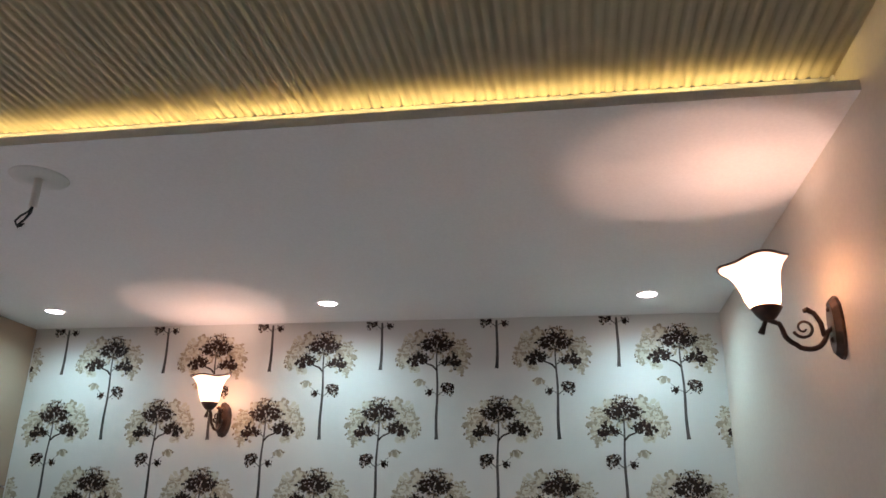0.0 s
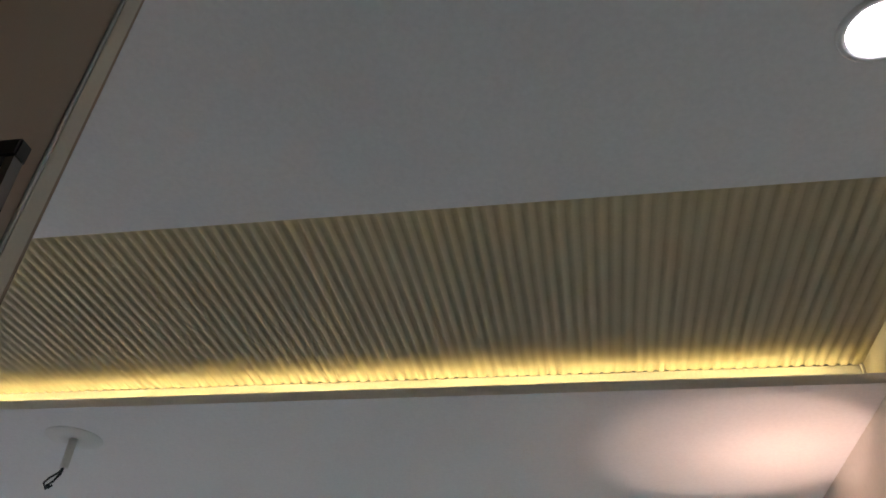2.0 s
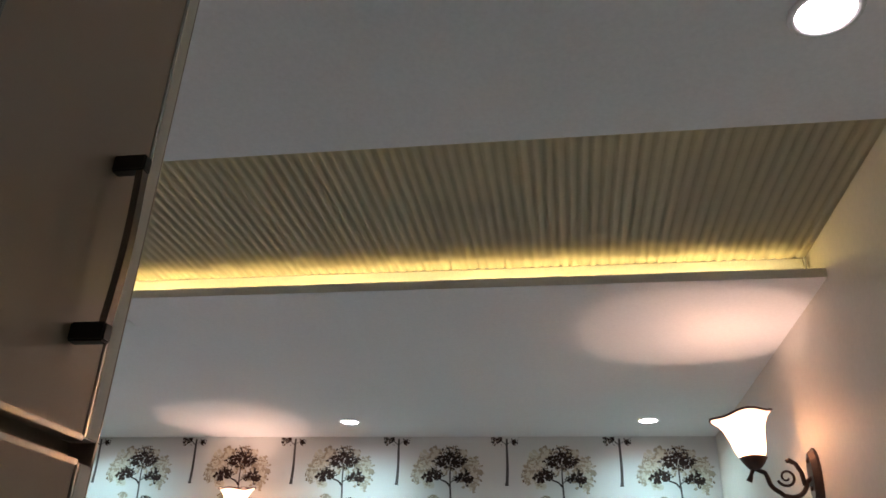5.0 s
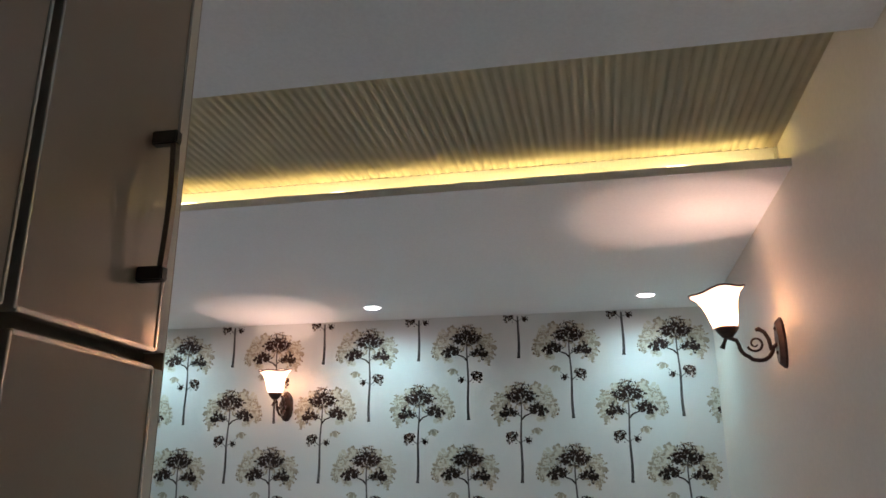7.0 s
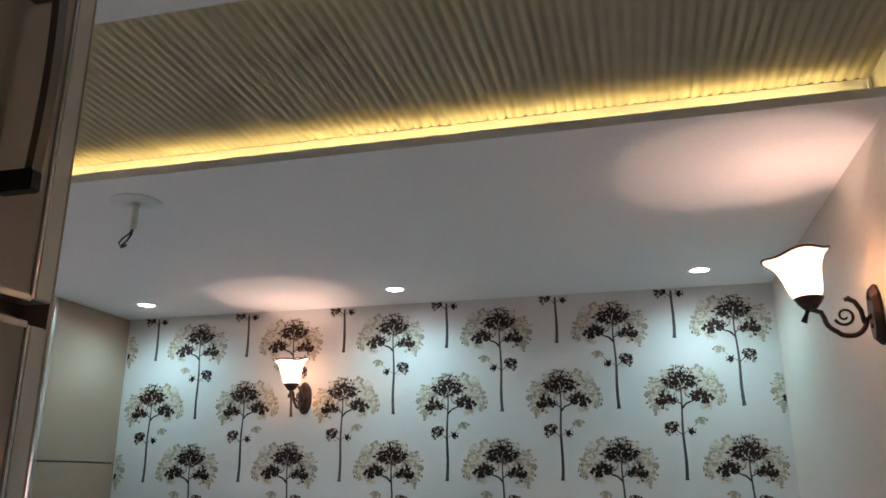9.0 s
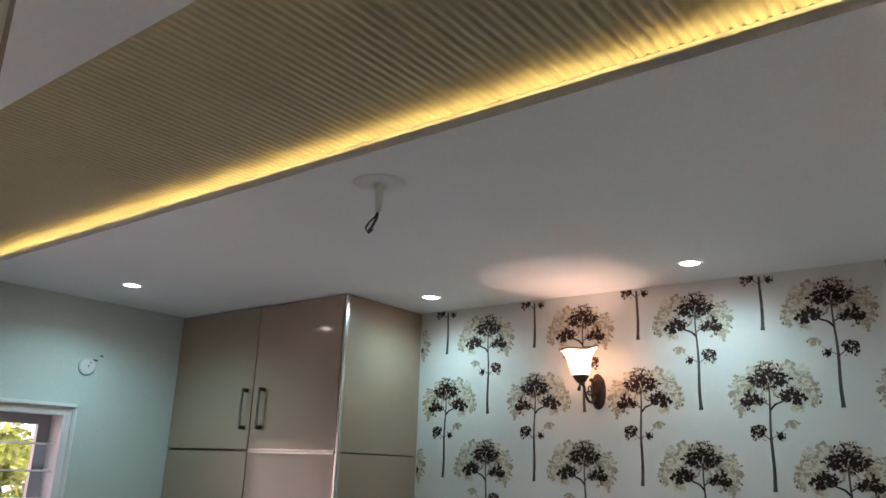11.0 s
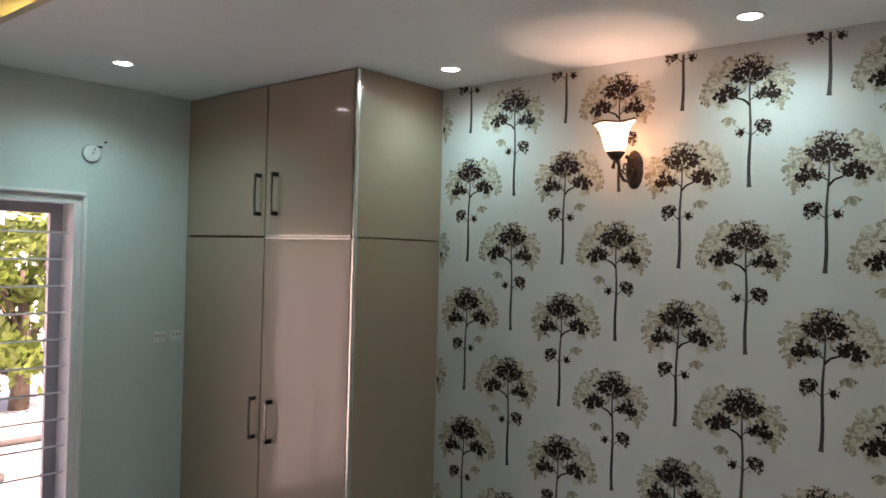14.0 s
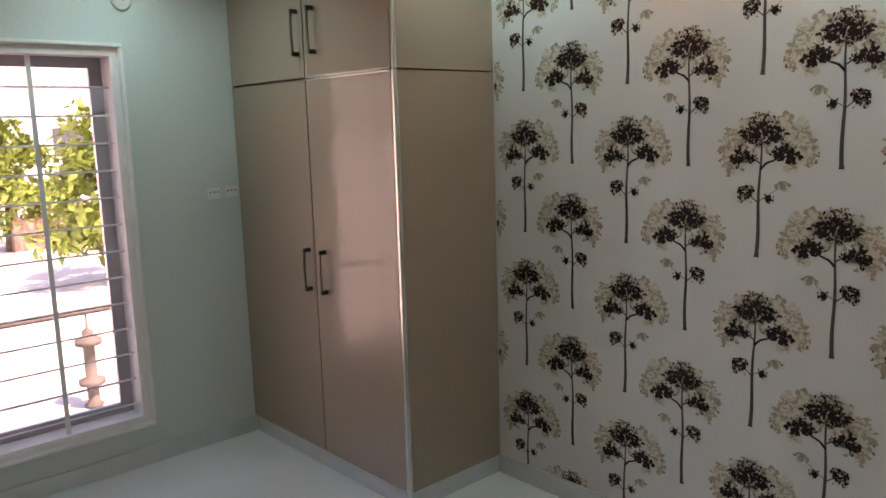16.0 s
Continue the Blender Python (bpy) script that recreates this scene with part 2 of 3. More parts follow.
# ---- printed trees on the wallpaper ----
def printed_tree(seed, mirror, x_lo, x_hi, z_lo, z_hi):
    """A flat print: trunk, boughs and ragged clumps of brush strokes in five inks; kept inside the given bounds."""
    rnd = random.Random(seed)
    bm = bmesh.new()
    height = {0: 3, 1: 2, 2: 0, 3: 1, 4: 0}

    def face(pts, ink, lift):
        pts = [(px * 0.915, pz * 0.948) for px, pz in pts]
        cx, cz = sum(p[0] for p in pts) / len(pts) * mirror, sum(p[1] for p in pts) / len(pts)
        if not (x_lo < cx < x_hi and z_lo < cz < z_hi):
            return
        pts = [(min(max(px * mirror, x_lo), x_hi), min(max(pz, z_lo), z_hi)) for px, pz in pts]
        f = bm.faces.new([bm.verts.new((px, -lift, pz)) for px, pz in pts])
        f.material_index = ink

    def dab(x, z, r, ink):
        """One brush dab: a lopsided, slightly pointed blot."""
        k, tilt = rnd.choice((5, 6, 7)), rnd.uniform(0, 3.14)
        slim = rnd.uniform(0.42, 0.85)
        pts = []
        for i in range(k):
            a, rr = 6.283 * i / k, r * rnd.uniform(0.65, 1.3)
            u, v = rr * math.cos(a), rr * slim * math.sin(a)
            pts.append((x + u * math.cos(tilt) - v * math.sin(tilt), z + u * math.sin(tilt) + v * math.cos(tilt)))
        face(pts, ink, 0.0008 + 0.0003 * height[ink] + rnd.uniform(0, 0.0001))

    def clump(x, z, w, h, count, r, inks, ragged=0.3):
        p, q = rnd.uniform(0, 6.28), rnd.uniform(0, 6.28)
        for _ in range(count):
            a = rnd.uniform(0, 6.283)
            reach = 1 + ragged * (0.6 * math.sin(3 * a + p) + 0.5 * math.sin(7 * a + q))
            d = math.sqrt(rnd.uniform(0, 1.0)) * reach
            dab(x + w * d * math.cos(a), z + h * d * math.sin(a), r * rnd.uniform(0.5, 1.35), rnd.choice(inks))

    def stroke(pts, widths, ink=3):
        for (a, b), (wa, wb) in zip(zip(pts, pts[1:]), zip(widths, widths[1:])):
            dx, dz = b[0] - a[0], b[1] - a[1]
            ln = math.hypot(dx, dz)
            nx, nz = -dz / ln, dx / ln
            face([(a[0] + nx * wa, a[1] + nz * wa), (a[0] - nx * wa, a[1] - nz * wa), (b[0] - nx * wb, b[1] - nz * wb), (b[0] + nx * wb, b[1] + nz * wb)], ink, 0.0011)

    steps = [i / 24 for i in range(25)]
    stroke([(0.005 * s + 0.0025 * math.sin(9 * s), 0.43 * s) for s in steps], [0.0078 - 0.0046 * s + (0.002 if s < 0.03 else 0) for s in steps])
    stroke([(0.003, 0.318), (0.026, 0.342), (0.056, 0.353), (0.085, 0.37)], [0.0048, 0.0042, 0.0034, 0.002], 0)
    stroke([(0.003, 0.34), (-0.024, 0.358), (-0.055, 0.366)], [0.003, 0.0026, 0.0014])
    stroke([(0.001, 0.198), (-0.024, 0.218), (-0.042, 0.236)], [0.0026, 0.002, 0.001])
    stroke([(0.001, 0.205), (0.03, 0.222), (0.07, 0.252)], [0.0016, 0.0012, 0.0007])
    # faint washes behind, then the pale outer foliage in broken patches
    for wx, wz, ww, wh, n in ((-0.100, 0.415, 0.052, 0.050, 60), (-0.120, 0.345, 0.024, 0.036, 20), (0.140, 0.420, 0.060, 0.056, 66), (0.172, 0.372, 0.036, 0.032, 28),
                              (0.098, 0.484, 0.046, 0.030, 26), (-0.045, 0.486, 0.040, 0.024, 18), (0.105, 0.330, 0.040, 0.016, 14), (0.088, 0.262, 0.028, 0.016, 14)):
        clump(wx, wz, ww, wh, int(n * 1.3), 0.0125, (4, 4, 4, 2))
    pale = (2, 2, 4, 2, 2, 4, 2, 2, 2)
    for wx, wz, ww, wh, n in ((-0.112, 0.440, 0.034, 0.030, 66), (-0.082, 0.408, 0.034, 0.034, 60), (-0.128, 0.395, 0.030, 0.026, 52), (-0.118, 0.352, 0.024, 0.026, 40),
                              (-0.112, 0.316, 0.020, 0.020, 26), (0.118, 0.452, 0.036, 0.034, 66), (0.158, 0.430, 0.036, 0.034, 66), (0.150, 0.390, 0.032, 0.026, 46),
                              (0.184, 0.384, 0.028, 0.024, 40), (0.176, 0.348, 0.020, 0.016, 16), (0.112, 0.336, 0.034, 0.014, 24), (0.020, 0.400, 0.052, 0.020, 30),
                              (0.090, 0.486, 0.040, 0.024, 24), (-0.050, 0.482, 0.034, 0.020, 20), (-0.060, 0.325, 0.034, 0.016, 14), (0.088, 0.262, 0.028, 0.016, 26)):
        clump(wx, wz, ww * 0.95, wh, int(n * 0.62), 0.0088, pale, 0.35)
    for wx, wz in ((0.212, 0.372), (0.205, 0.398), (-0.158, 0.378), (-0.150, 0.352), (0.205, 0.352), (0.108, 0.268)):
        clump(wx, wz, 0.010, 0.009, 5, 0.0036, (2, 1, 1), 0.6)
    # feathery top
    clump(0.004, 0.500, 0.052, 0.022, 62, 0.0056, (1, 2, 1, 2, 0), 0.5)
    # dark inner foliage: a broad crown and two lower lobes, with specks of paper showing
    dark = (0, 0, 0, 0, 0, 1)
    for gx, gz, gw, gh, n in ((-0.040, 0.444, 0.032, 0.024, 64), (0.000, 0.468, 0.040, 0.028, 92), (0.052, 0.452, 0.036, 0.026, 78), (0.012, 0.430, 0.050, 0.018, 60),
                              (-0.066, 0.374, 0.036, 0.022, 84), (-0.088, 0.352, 0.022, 0.018, 36), (-0.042, 0.360, 0.020, 0.016, 22),
                              (0.092, 0.384, 0.036, 0.024, 86), (0.122, 0.372, 0.026, 0.022, 46), (0.070, 0.372, 0.018, 0.014, 20)):
        clump(gx, gz, gw * 1.25, gh * 1.25, n // 3, 0.0050, (1, 2, 0), 0.5)
        clump(gx, gz - 0.004, gw * 1.17, gh * 1.18, int(n * 1.05), 0.0066, dark, 0.34)
    # low side clumps
    clump(-0.046, 0.242, 0.032, 0.020, 62, 0.0058, dark, 0.4)
    clump(-0.066, 0.216, 0.016, 0.018, 24, 0.0050, dark, 0.5)
    clump(-0.036, 0.218, 0.012, 0.014, 14, 0.0048, dark, 0.5)
    clump(0.040, 0.216, 0.017, 0.014, 30, 0.0054, dark, 0.4)
    return bm


def print_mesh(name, *args):
    me = bpy.data.meshes.new(name)
    bm = printed_tree(*args)
    bm.to_mesh(me)
    count = len(bm.faces)
    bm.free()
    for m in (INK, BROWN, TAN, BARK, WASH):
        me.materials.append(m)
    return me if count else None


PERIOD, DROP, TOP_ROW = 0.53, 0.6165, 2.424
whole = {s: print_mesh("tree_print", 5, s, -9, 9, -9, 9) for s in (1, -1)}
for col in range(-1, 14):
    x = (col / 2) * PERIOD + 0.005
    sign = 1 if col % 2 == 0 else -1
    for row in range(0, 6):
        z = TOP_ROW - DROP * row - (0 if col % 2 == 0 else DROP / 2)
        lo, hi = max(-0.168 - x, -9), EAST - 0.002 - x
        bottom, top = 0.092 - z, LOW - 0.003 - z
        if top < 0.0 or bottom > 0.57 or lo > 0.2 or hi < -0.2:
            continue
        fits = lo < -0.2 and hi > 0.2 and bottom < 0 and top > 0.57
        me = whole[sign] if fits else print_mesh("tree_print", 5, sign, lo, hi, bottom, top)
        if me:
            ob = new("printed_tree", me)
            ob.parent = wall_north
            ob.location = (x, 0, z)


# ---- lamps ----
def downlight(x, y, z, radius, power, spread):
    lamp = thing("downlight", "round recessed downlight glowing cool white in the ceiling", "ceiling light", (x, y, z), group="downlights")
    part("trim_ring", lathe([(radius * 0.92, 0.004), (radius * 0.94, -0.004), (radius * 1.12, -0.004), (radius * 1.18, 0.0)]), WHITE, lamp, "thin white trim ring")
    part("diffuser", lathe([(0.0005, -0.002), (radius * 0.5, -0.003), (radius * 0.92, -0.001)]), COOL, lamp, "bright frosted diffuser")
    beam = new("downlight_beam", bpy.data.lights.new("downlight_beam", "SPOT"))
    beam.data.energy, beam.data.spot_size, beam.data.spot_blend = power, radians(spread), 0.8
    beam.data.color, beam.data.shadow_soft_size = (0.31, 0.92, 0.99), radius * 0.8
    beam.location = (x, y, z - 0.012)
    return lamp


for x, y in ((0.13, -0.305), (1.425, -0.305), (2.765, -0.305), (-1.007, -1.227)):
    downlight(x, y, LOW, 0.042, 9.0 if y < -1 else 5.4, 156 if y < -1 else 164)
downlight(2.823, -2.786, LOW, 0.047, 5.0, 105)

strip = thing("led_strip", "warm yellow light strip lying in the ceiling cove", "light strip")
tape = [(WEST + 0.01 + 0.02 * k, COVE - 0.034 + 0.005 * math.sin(0.31 * k) + 0.003 * math.sin(0.83 * k + 1), LOW + 0.053 + 0.006 * math.sin(0.23 * k + 2) + 0.003 * math.sin(0.71 * k)) for k in range(int((EAST - WEST - 0.03) / 0.02))]
part("tape", tube(tape, 0.0042, 6), LED, strip, "glowing yellow tape")
part("channel", block(WEST + 0.01, EAST - 0.015, COVE - 0.052, COVE - 0.016, LOW + 0.0262, LOW + 0.0285), WHITE, strip, "slim white carrier")
part("end_lead", block(EAST - 0.013, EAST - 0.008, COVE - 0.018, COVE - 0.006, LOW + 0.048, LOW + 0.112, bevel=0.001), WHITE, strip, "white end lead")


def bell(r, z, a, n):
    k = max(0.0, (z - 0.06) / 0.075)
    lift = 0.005 * k * math.cos(4 * a)
    return r * (1 + 0.035 * k * math.cos(4 * a)), z + lift


def sconce(x, y, z, turn):
    """A wall lamp: plate on the wall at y = 0, arm and shade towards -y."""
    lamp = thing("wall_sconce", "dark bronze scroll wall lamp with a lit frosted bell shade", "wall lamp", (x, y, z), turn, "wall lamps")
    bm = bmesh.new()
    outline = [(0, -0.080), (0.016, -0.074), (0.03, -0.05), (0.036, -0.02), (0.036, 0.02), (0.03, 0.05), (0.016, 0.070), (0, 0.080),
               (-0.016, 0.074), (-0.03, 0.05), (-0.036, 0.02), (-0.036, -0.02), (-0.03, -0.05), (-0.016, -0.074)]
    back = [bm.verts.new((px, -0.0005, pz)) for px, pz in outline]
    mid = [bm.verts.new((px, -0.008, pz)) for px, pz in outline]
    front = [bm.verts.new((px * 0.72, -0.022, pz * 0.82)) for px, pz in outline]
    for a, b in ((back, mid), (mid, front)):
        for k in range(len(outline)):
            bm.faces.new((a[k], a[(k + 1) % len(outline)], b[(k + 1) % len(outline)], b[k]))
    bm.faces.new(front)
    bm.faces.new(reversed(back))
    bmesh.ops.recalc_face_normals(bm, faces=bm.faces)
    part("back_plate", bm, BRONZE, lamp, "pointed oval bronze plate")
    for dz in (0.045, -0.03):
        part("screw_cap", lathe([(0.0005, 0.0), (0.006, 0.001), (0.007, 0.006), (0.0005, 0.009)], 12), BRONZE, lamp).matrix_local = pose(0, -0.019, dz, 90, 0, 0)
    out = 0.165
    arm = [(0, -0.02, -0.002)]
    for k in range(19):
        a = math.radians(-10 - 170 * k / 18)
        arm.append((0, -0.075 + 0.042 * math.cos(a) * (1 if k < 9 else 1.4), -0.005 + 0.048 * math.sin(a) * (1 if k < 12 else 0.9)))
    arm += [(0, -0.14, 0.012), (0, -out, 0.022)]
    part("arm", tube(arm, [0.0065] * len(arm)), BRONZE, lamp, "curved bronze arm")
    curl = []
    for k in range(30):
        a, r = math.radians(200 + 17 * k), 0.006 + 0.020 * (1 - k / 29)
        curl.append((0, -0.085 + r * math.cos(a), 0.0 + r * math.sin(a)))
    part("scroll", tube(curl, [0.0045 - 0.002 * k / 29 for k in range(30)], 6), BRONZE, lamp, "spiral scroll")
    horn = [(0, -0.04, -0.022), (0, -0.044, 0.012), (0, -0.056, 0.036), (0, -0.072, 0.046), (0, -0.08, 0.042)]
    part("horn", tube(horn, [0.006, 0.0065, 0.0065, 0.0075, 0.006]), BRONZE, lamp, "upturned scroll end")
    part("drop", tube([(0, -out - 0.004, 0.026), (0, -out - 0.012, 0.006), (0, -out - 0.020, -0.012)], [0.006, 0.0055, 0.0085]), BRONZE, lamp, "small drop finial")
    part("cup", lathe([(0.006, 0.018), (0.016, 0.022), (0.028, 0.036), (0.038, 0.052), (0.036, 0.054), (0.004, 0.05)], 24, (0, -out)), BRONZE, lamp, "bronze cup under the shade")
    base = 0.05
    prof = [(0.031, 0.0), (0.038, 0.011), (0.044, 0.032), (0.049, 0.058), (0.057, 0.085), (0.069, 0.106), (0.085, 0.12)]
    wall = [(r - 0.003, z) for r, z in reversed(prof)]
    shade = lathe(prof + wall, 48, (0, 0), bell)
    glass_shade = part("shade", shade, SHADE, lamp, "lit frosted glass bell shade")
    glass_shade.matrix_local = pose(0, -out, base, 9, 0, 0)
    rim = []
    for k in range(49):
        a = 2 * math.pi * k / 48
        r, zz = bell(0.0845, 0.121, a, 0)
        rim.append((r * math.cos(a), r * math.sin(a), zz))
    ring = part("rim", tube(rim, 0.0036, 6), BRONZE, glass_shade, "thin dark rim on the shade")
    part("bulb", lathe([(0.0005, 0.0), (0.011, 0.003), (0.015, 0.014), (0.011, 0.025), (0.0005, 0.03)], 16, (0, -out)), SHADE, lamp, "small lit bulb").location = (0, 0, base + 0.003)
    glow = new("sconce_bulb_light", bpy.data.lights.new("sconce_bulb_light", "POINT"))
    glow.data.energy, glow.data.color, glow.data.shadow_soft_size = 1.05, (1.0, 0.87, 0.70), 0.008
    glow.location = (pose(x, y, z, 0, 0, turn) @ Vector((0, -out, base + 0.038)))
    return lamp


sconce(0.870, NORTH, 2.204, 0)
sconce(EAST, -1.43, 2.216, -90)

hook = thing("fan_hook", "white ceiling fan rose with a short pipe and bare black wires", "ceiling fan mount", (0.975, -1.609, LOW))
part("plate", lathe([(0.0005, 0.0), (0.0005, -0.005), (0.05, -0.005), (0.078, -0.002), (0.08, 0.0)], 40), WHITE, hook, "round white plate")
part("pipe", tube([(0, 0, -0.004), (0, 0, -0.09)], 0.0115, 14), WHITE, hook, "short white pipe")
for k, (dx, dy) in enumerate(((-0.03, -0.005), (-0.035, 0.006), (-0.022, 0.0))):
    part("wire", tube([(0, 0, -0.085), (dx * 0.2, dy, -0.105), (dx * 0.8, dy * 2, -0.12 - 0.004 * k), (dx * 1.25, dy * 2, -0.135), (dx * 1.1, dy, -0.147), (dx * 0.75, dy, -0.138)], 0.0028, 6), WIRE, hook, "bare black wire")
part("screw", lathe([(0.0005, -0.004), (0.006, -0.006), (0.006, -0.01), (0.0005, -0.011)], 10, (-0.012, 0.012)), WIRE, hook)


# ---- wardrobes ----
def bow_handle(parent, at, length, turn, out=0.032, thick=0.011, bow=0.004):
    """A handle that stands off the door's face towards -y, turned about z."""
    grip = part("handle", bmesh.new(), STEEL, parent, "dark steel bow handle")
    grip.matrix_local = pose(*at, 0, 0, turn)
    pts = []
    for k in range(13):
        u = k / 12
        pts.append((0, -out - bow * math.sin(math.pi * u), (u - 0.5) * length))
    bm = bmesh.new()
    rows = []
    for px, py, pz in pts:
        rows.append([bm.verts.new((sx * thick / 2, py + sy * 0.004, pz)) for sx, sy in ((-1, -1), (1, -1), (1, 1), (-1, 1))])
    for a, b in zip(rows, rows[1:]):
        for k in range(4):
            bm.faces.new((a[k], a[(k + 1) % 4], b[(k + 1) % 4], b[k]))
    bm.faces.new(rows[0])
    bm.faces.new(rows[-1])
    bmesh.ops.recalc_face_normals(bm, faces=bm.faces)
    bm.to_mesh(grip.data)
    bm.free()
    return grip, length, out, thick


def door_with_handle(name, parent, size, handle_x, handle_z, length, edge_sides, level_edges=()):
    """A door panel in the plane y = size y0 (front), with bright edging and a handle."""
    x0, x1, y0, y1, z0, z1 = size
    d = part(name, block(x0, x1, y0, y1, z0, z1, bevel=0.0015), LAMINATE, parent, "glossy beige laminate door")
    for side in edge_sides:
        ex = x0 if side < 0 else x1
        part("edge_trim", block(ex - 0.004 if side < 0 else ex - 0.001, ex + 0.001 if side < 0 else ex + 0.004, y0 - 0.002, y1 - 0.001, z0, z1, bevel=0.0008), EDGE, d, "bright metal edge trim")
    for ez in level_edges:
        e0 = z0 if ez < 0 else z1
        part("edge_trim", block(x0, x1, y0 - 0.002, y1 - 0.001, e0 - 0.003, e0 + 0.003, bevel=0.0008), EDGE, d, "bright metal edge trim")
    g, ln, out, th = bow_handle(d, (handle_x, y0, handle_z), length, 0)
    for s in (-1, 1):
        part("handle_post", block(handle_x - th / 2 - 0.002, handle_x + th / 2 + 0.002, y0 - out - 0.006, y0 + 0.001, handle_z + s * (ln / 2) - 0.010, handle_z + s * (ln / 2) + 0.010, bevel=0.002), BLACK, d, "dark handle post")
    return d


corner = thing("wardrobe", "tall glossy beige two-door wardrobe with loft in the corner", "wardrobe")
CX0, CX1, CY = WEST, -0.172, -0.577
SEAM, JOINT = -0.818, 1.902
part("body", block(CX0 + 0.002, CX1 - 0.02, CY + 0.022, -0.002, 0.085, LOW - 0.002), GAP, corner, "brown carcass")
part("plinth", block(CX0 + 0.002, CX1 - 0.004, CY + 0.012, -0.002, 0, 0.085), SKIRT, corner, "grey-white tile plinth")
part("side_panel", block(CX1 - 0.019, CX1, CY + 0.02, -0.003, JOINT + 0.003, LOW - 0.003, bevel=0.001), LAMINATE, corner, "glossy beige loft side")
part("side_panel", block(CX1 - 0.019, CX1, CY + 0.02, -0.003, 0.087, JOINT - 0.003, bevel=0.001), LAMINATE, corner, "glossy beige lower side")
part("corner_trim", block(CX1 - 0.012, CX1 + 0.003, CY - 0.003, CY + 0.019, 0.087, JOINT - 0.002, bevel=0.002), EDGE, corner, "bright metal corner trim")
part("corner_trim", block(CX1 - 0.010, CX1 + 0.002, CY - 0.002, CY + 0.019, JOINT + 0.002, LOW - 0.003, bevel=0.002), EDGE, corner, "bright metal corner trim")
for z0, z1, hz, level in ((JOINT + 0.006, LOW - 0.006, 2.11, -1), (0.092, JOINT - 0.006, 1.007, 1)):
    door_with_handle("door", corner, (CX0 + 0.004, SEAM - 0.003, CY, CY + 0.018, z0, z1), SEAM - 0.042, hz, 0.19, ())
    door_with_handle("door", corner, (SEAM + 0.003, CX1 - 0.018, CY, CY + 0.018, z0, z1), SEAM + 0.092, hz, 0.19, (), (level,))

near = thing("wardrobe", "tall glossy beige wardrobe with loft doors beside the passage", "wardrobe", (NEAR_X, NEAR_Y, 0), 90)
# In its own axes the front looks towards -y and x runs along the front, from the far end at 0 back to negative.
DEPTH, RUN, SPLIT = 0.598, -(NEAR_Y - END) + 0.004, 1.953
part("body", block(RUN, -0.001, 0.03, DEPTH, 0.085, LOW - 0.003), GAP, near, "brown carcass")
part("plinth", block(RUN, -0.004, 0.02, DEPTH, 0, 0.084), SKIRT, near, "grey-white tile plinth")
part("end_edge", block(-0.022, 0.0, 0.0, 0.03, SPLIT + 0.012, LOW - 0.003, bevel=0.0015), CARCASS, near, "cream carcass edge of the loft")
part("end_edge", block(-0.022, 0.0, 0.0, 0.03, 0.085, SPLIT - 0.012, bevel=0.0015), CARCASS, near, "cream carcass edge below the loft")
part("end_panel", block(0.0, 0.004, 0.002, DEPTH, 0.086, LOW - 0.004), LAMINATE, near, "glossy beige end panel")
wide = 0.262
for k in range(6):
    x1 = -0.025 - k * (wide + 0.022)
    x0 = max(x1 - wide, RUN)
    hx = x1 - 0.055 if k % 2 == 0 else x0 + 0.055
    for z0, z1, hz, level in ((SPLIT + 0.012, LOW - 0.006, 2.153, -1), (0.09, SPLIT - 0.012, 1.0, 1)):
        door_with_handle("door", near, (x0, x1, 0.002, 0.02, z0, z1), hx, hz, 0.195, (1, -1), (level,))


# ---- window ----
window = tagged(new("window_1"), "tall white-framed sliding window with a metal grill", "window", kind="structure")
F = 0.046
for name, size in (("frame_head", (WY0 - F, WY1 + F, WZ1, WZ1 + F)), ("frame_foot", (WY0 - F, WY1 + F, WZ0 - F, WZ0)), ("frame_side", (WY1, WY1 + F, WZ0, WZ1)), ("frame_side", (WY0 - F, WY0, WZ0, WZ1))):
    y0, y1, z0, z1 = size
    part(name, block(WEST, WEST + 0.014, y0, y1, z0, z1, bevel=0.003), MARBLE, window, "white painted surround")
M0, M1 = F - 0.022, F
for y0, y1, z0, z1 in ((WY0 - M1, WY1 + M1, WZ1 + M0, WZ1 + M1), (WY0 - M1, WY1 + M1, WZ0 - M1, WZ0 - M0), (WY1 + M0, WY1 + M1, WZ0 - M0 + 0.001, WZ1 + M0 - 0.001), (WY0 - M1, WY0 - M0, WZ0 - M0 + 0.001, WZ1 + M0 - 0.001)):
    part("moulding", block(WEST + 0.012, WEST + 0.034, y0, y1, z0, z1, bevel=0.006), MARBLE, window, "raised white moulding")
for name, size in (("lining", (WY1 - 0.012, WY1, WZ0, WZ1)), ("lining", (WY0, WY0 + 0.012, WZ0, WZ1)), ("lining", (WY0 + 0.012, WY1 - 0.012, WZ1 - 0.012, WZ1)), ("window_sill", (WY0 + 0.012, WY1 - 0.012, WZ0, WZ0 + 0.012))):
    y0, y1, z0, z1 = size
    part(name, block(WEST - 0.22, WEST + 0.012, y0, y1, z0, z1), MARBLE, window)
IY0, IY1, IZ0, IZ1 = WY0 + 0.012, WY1 - 0.012, WZ0 + 0.012, WZ1 - 0.012
MID = (IY0 + IY1) / 2
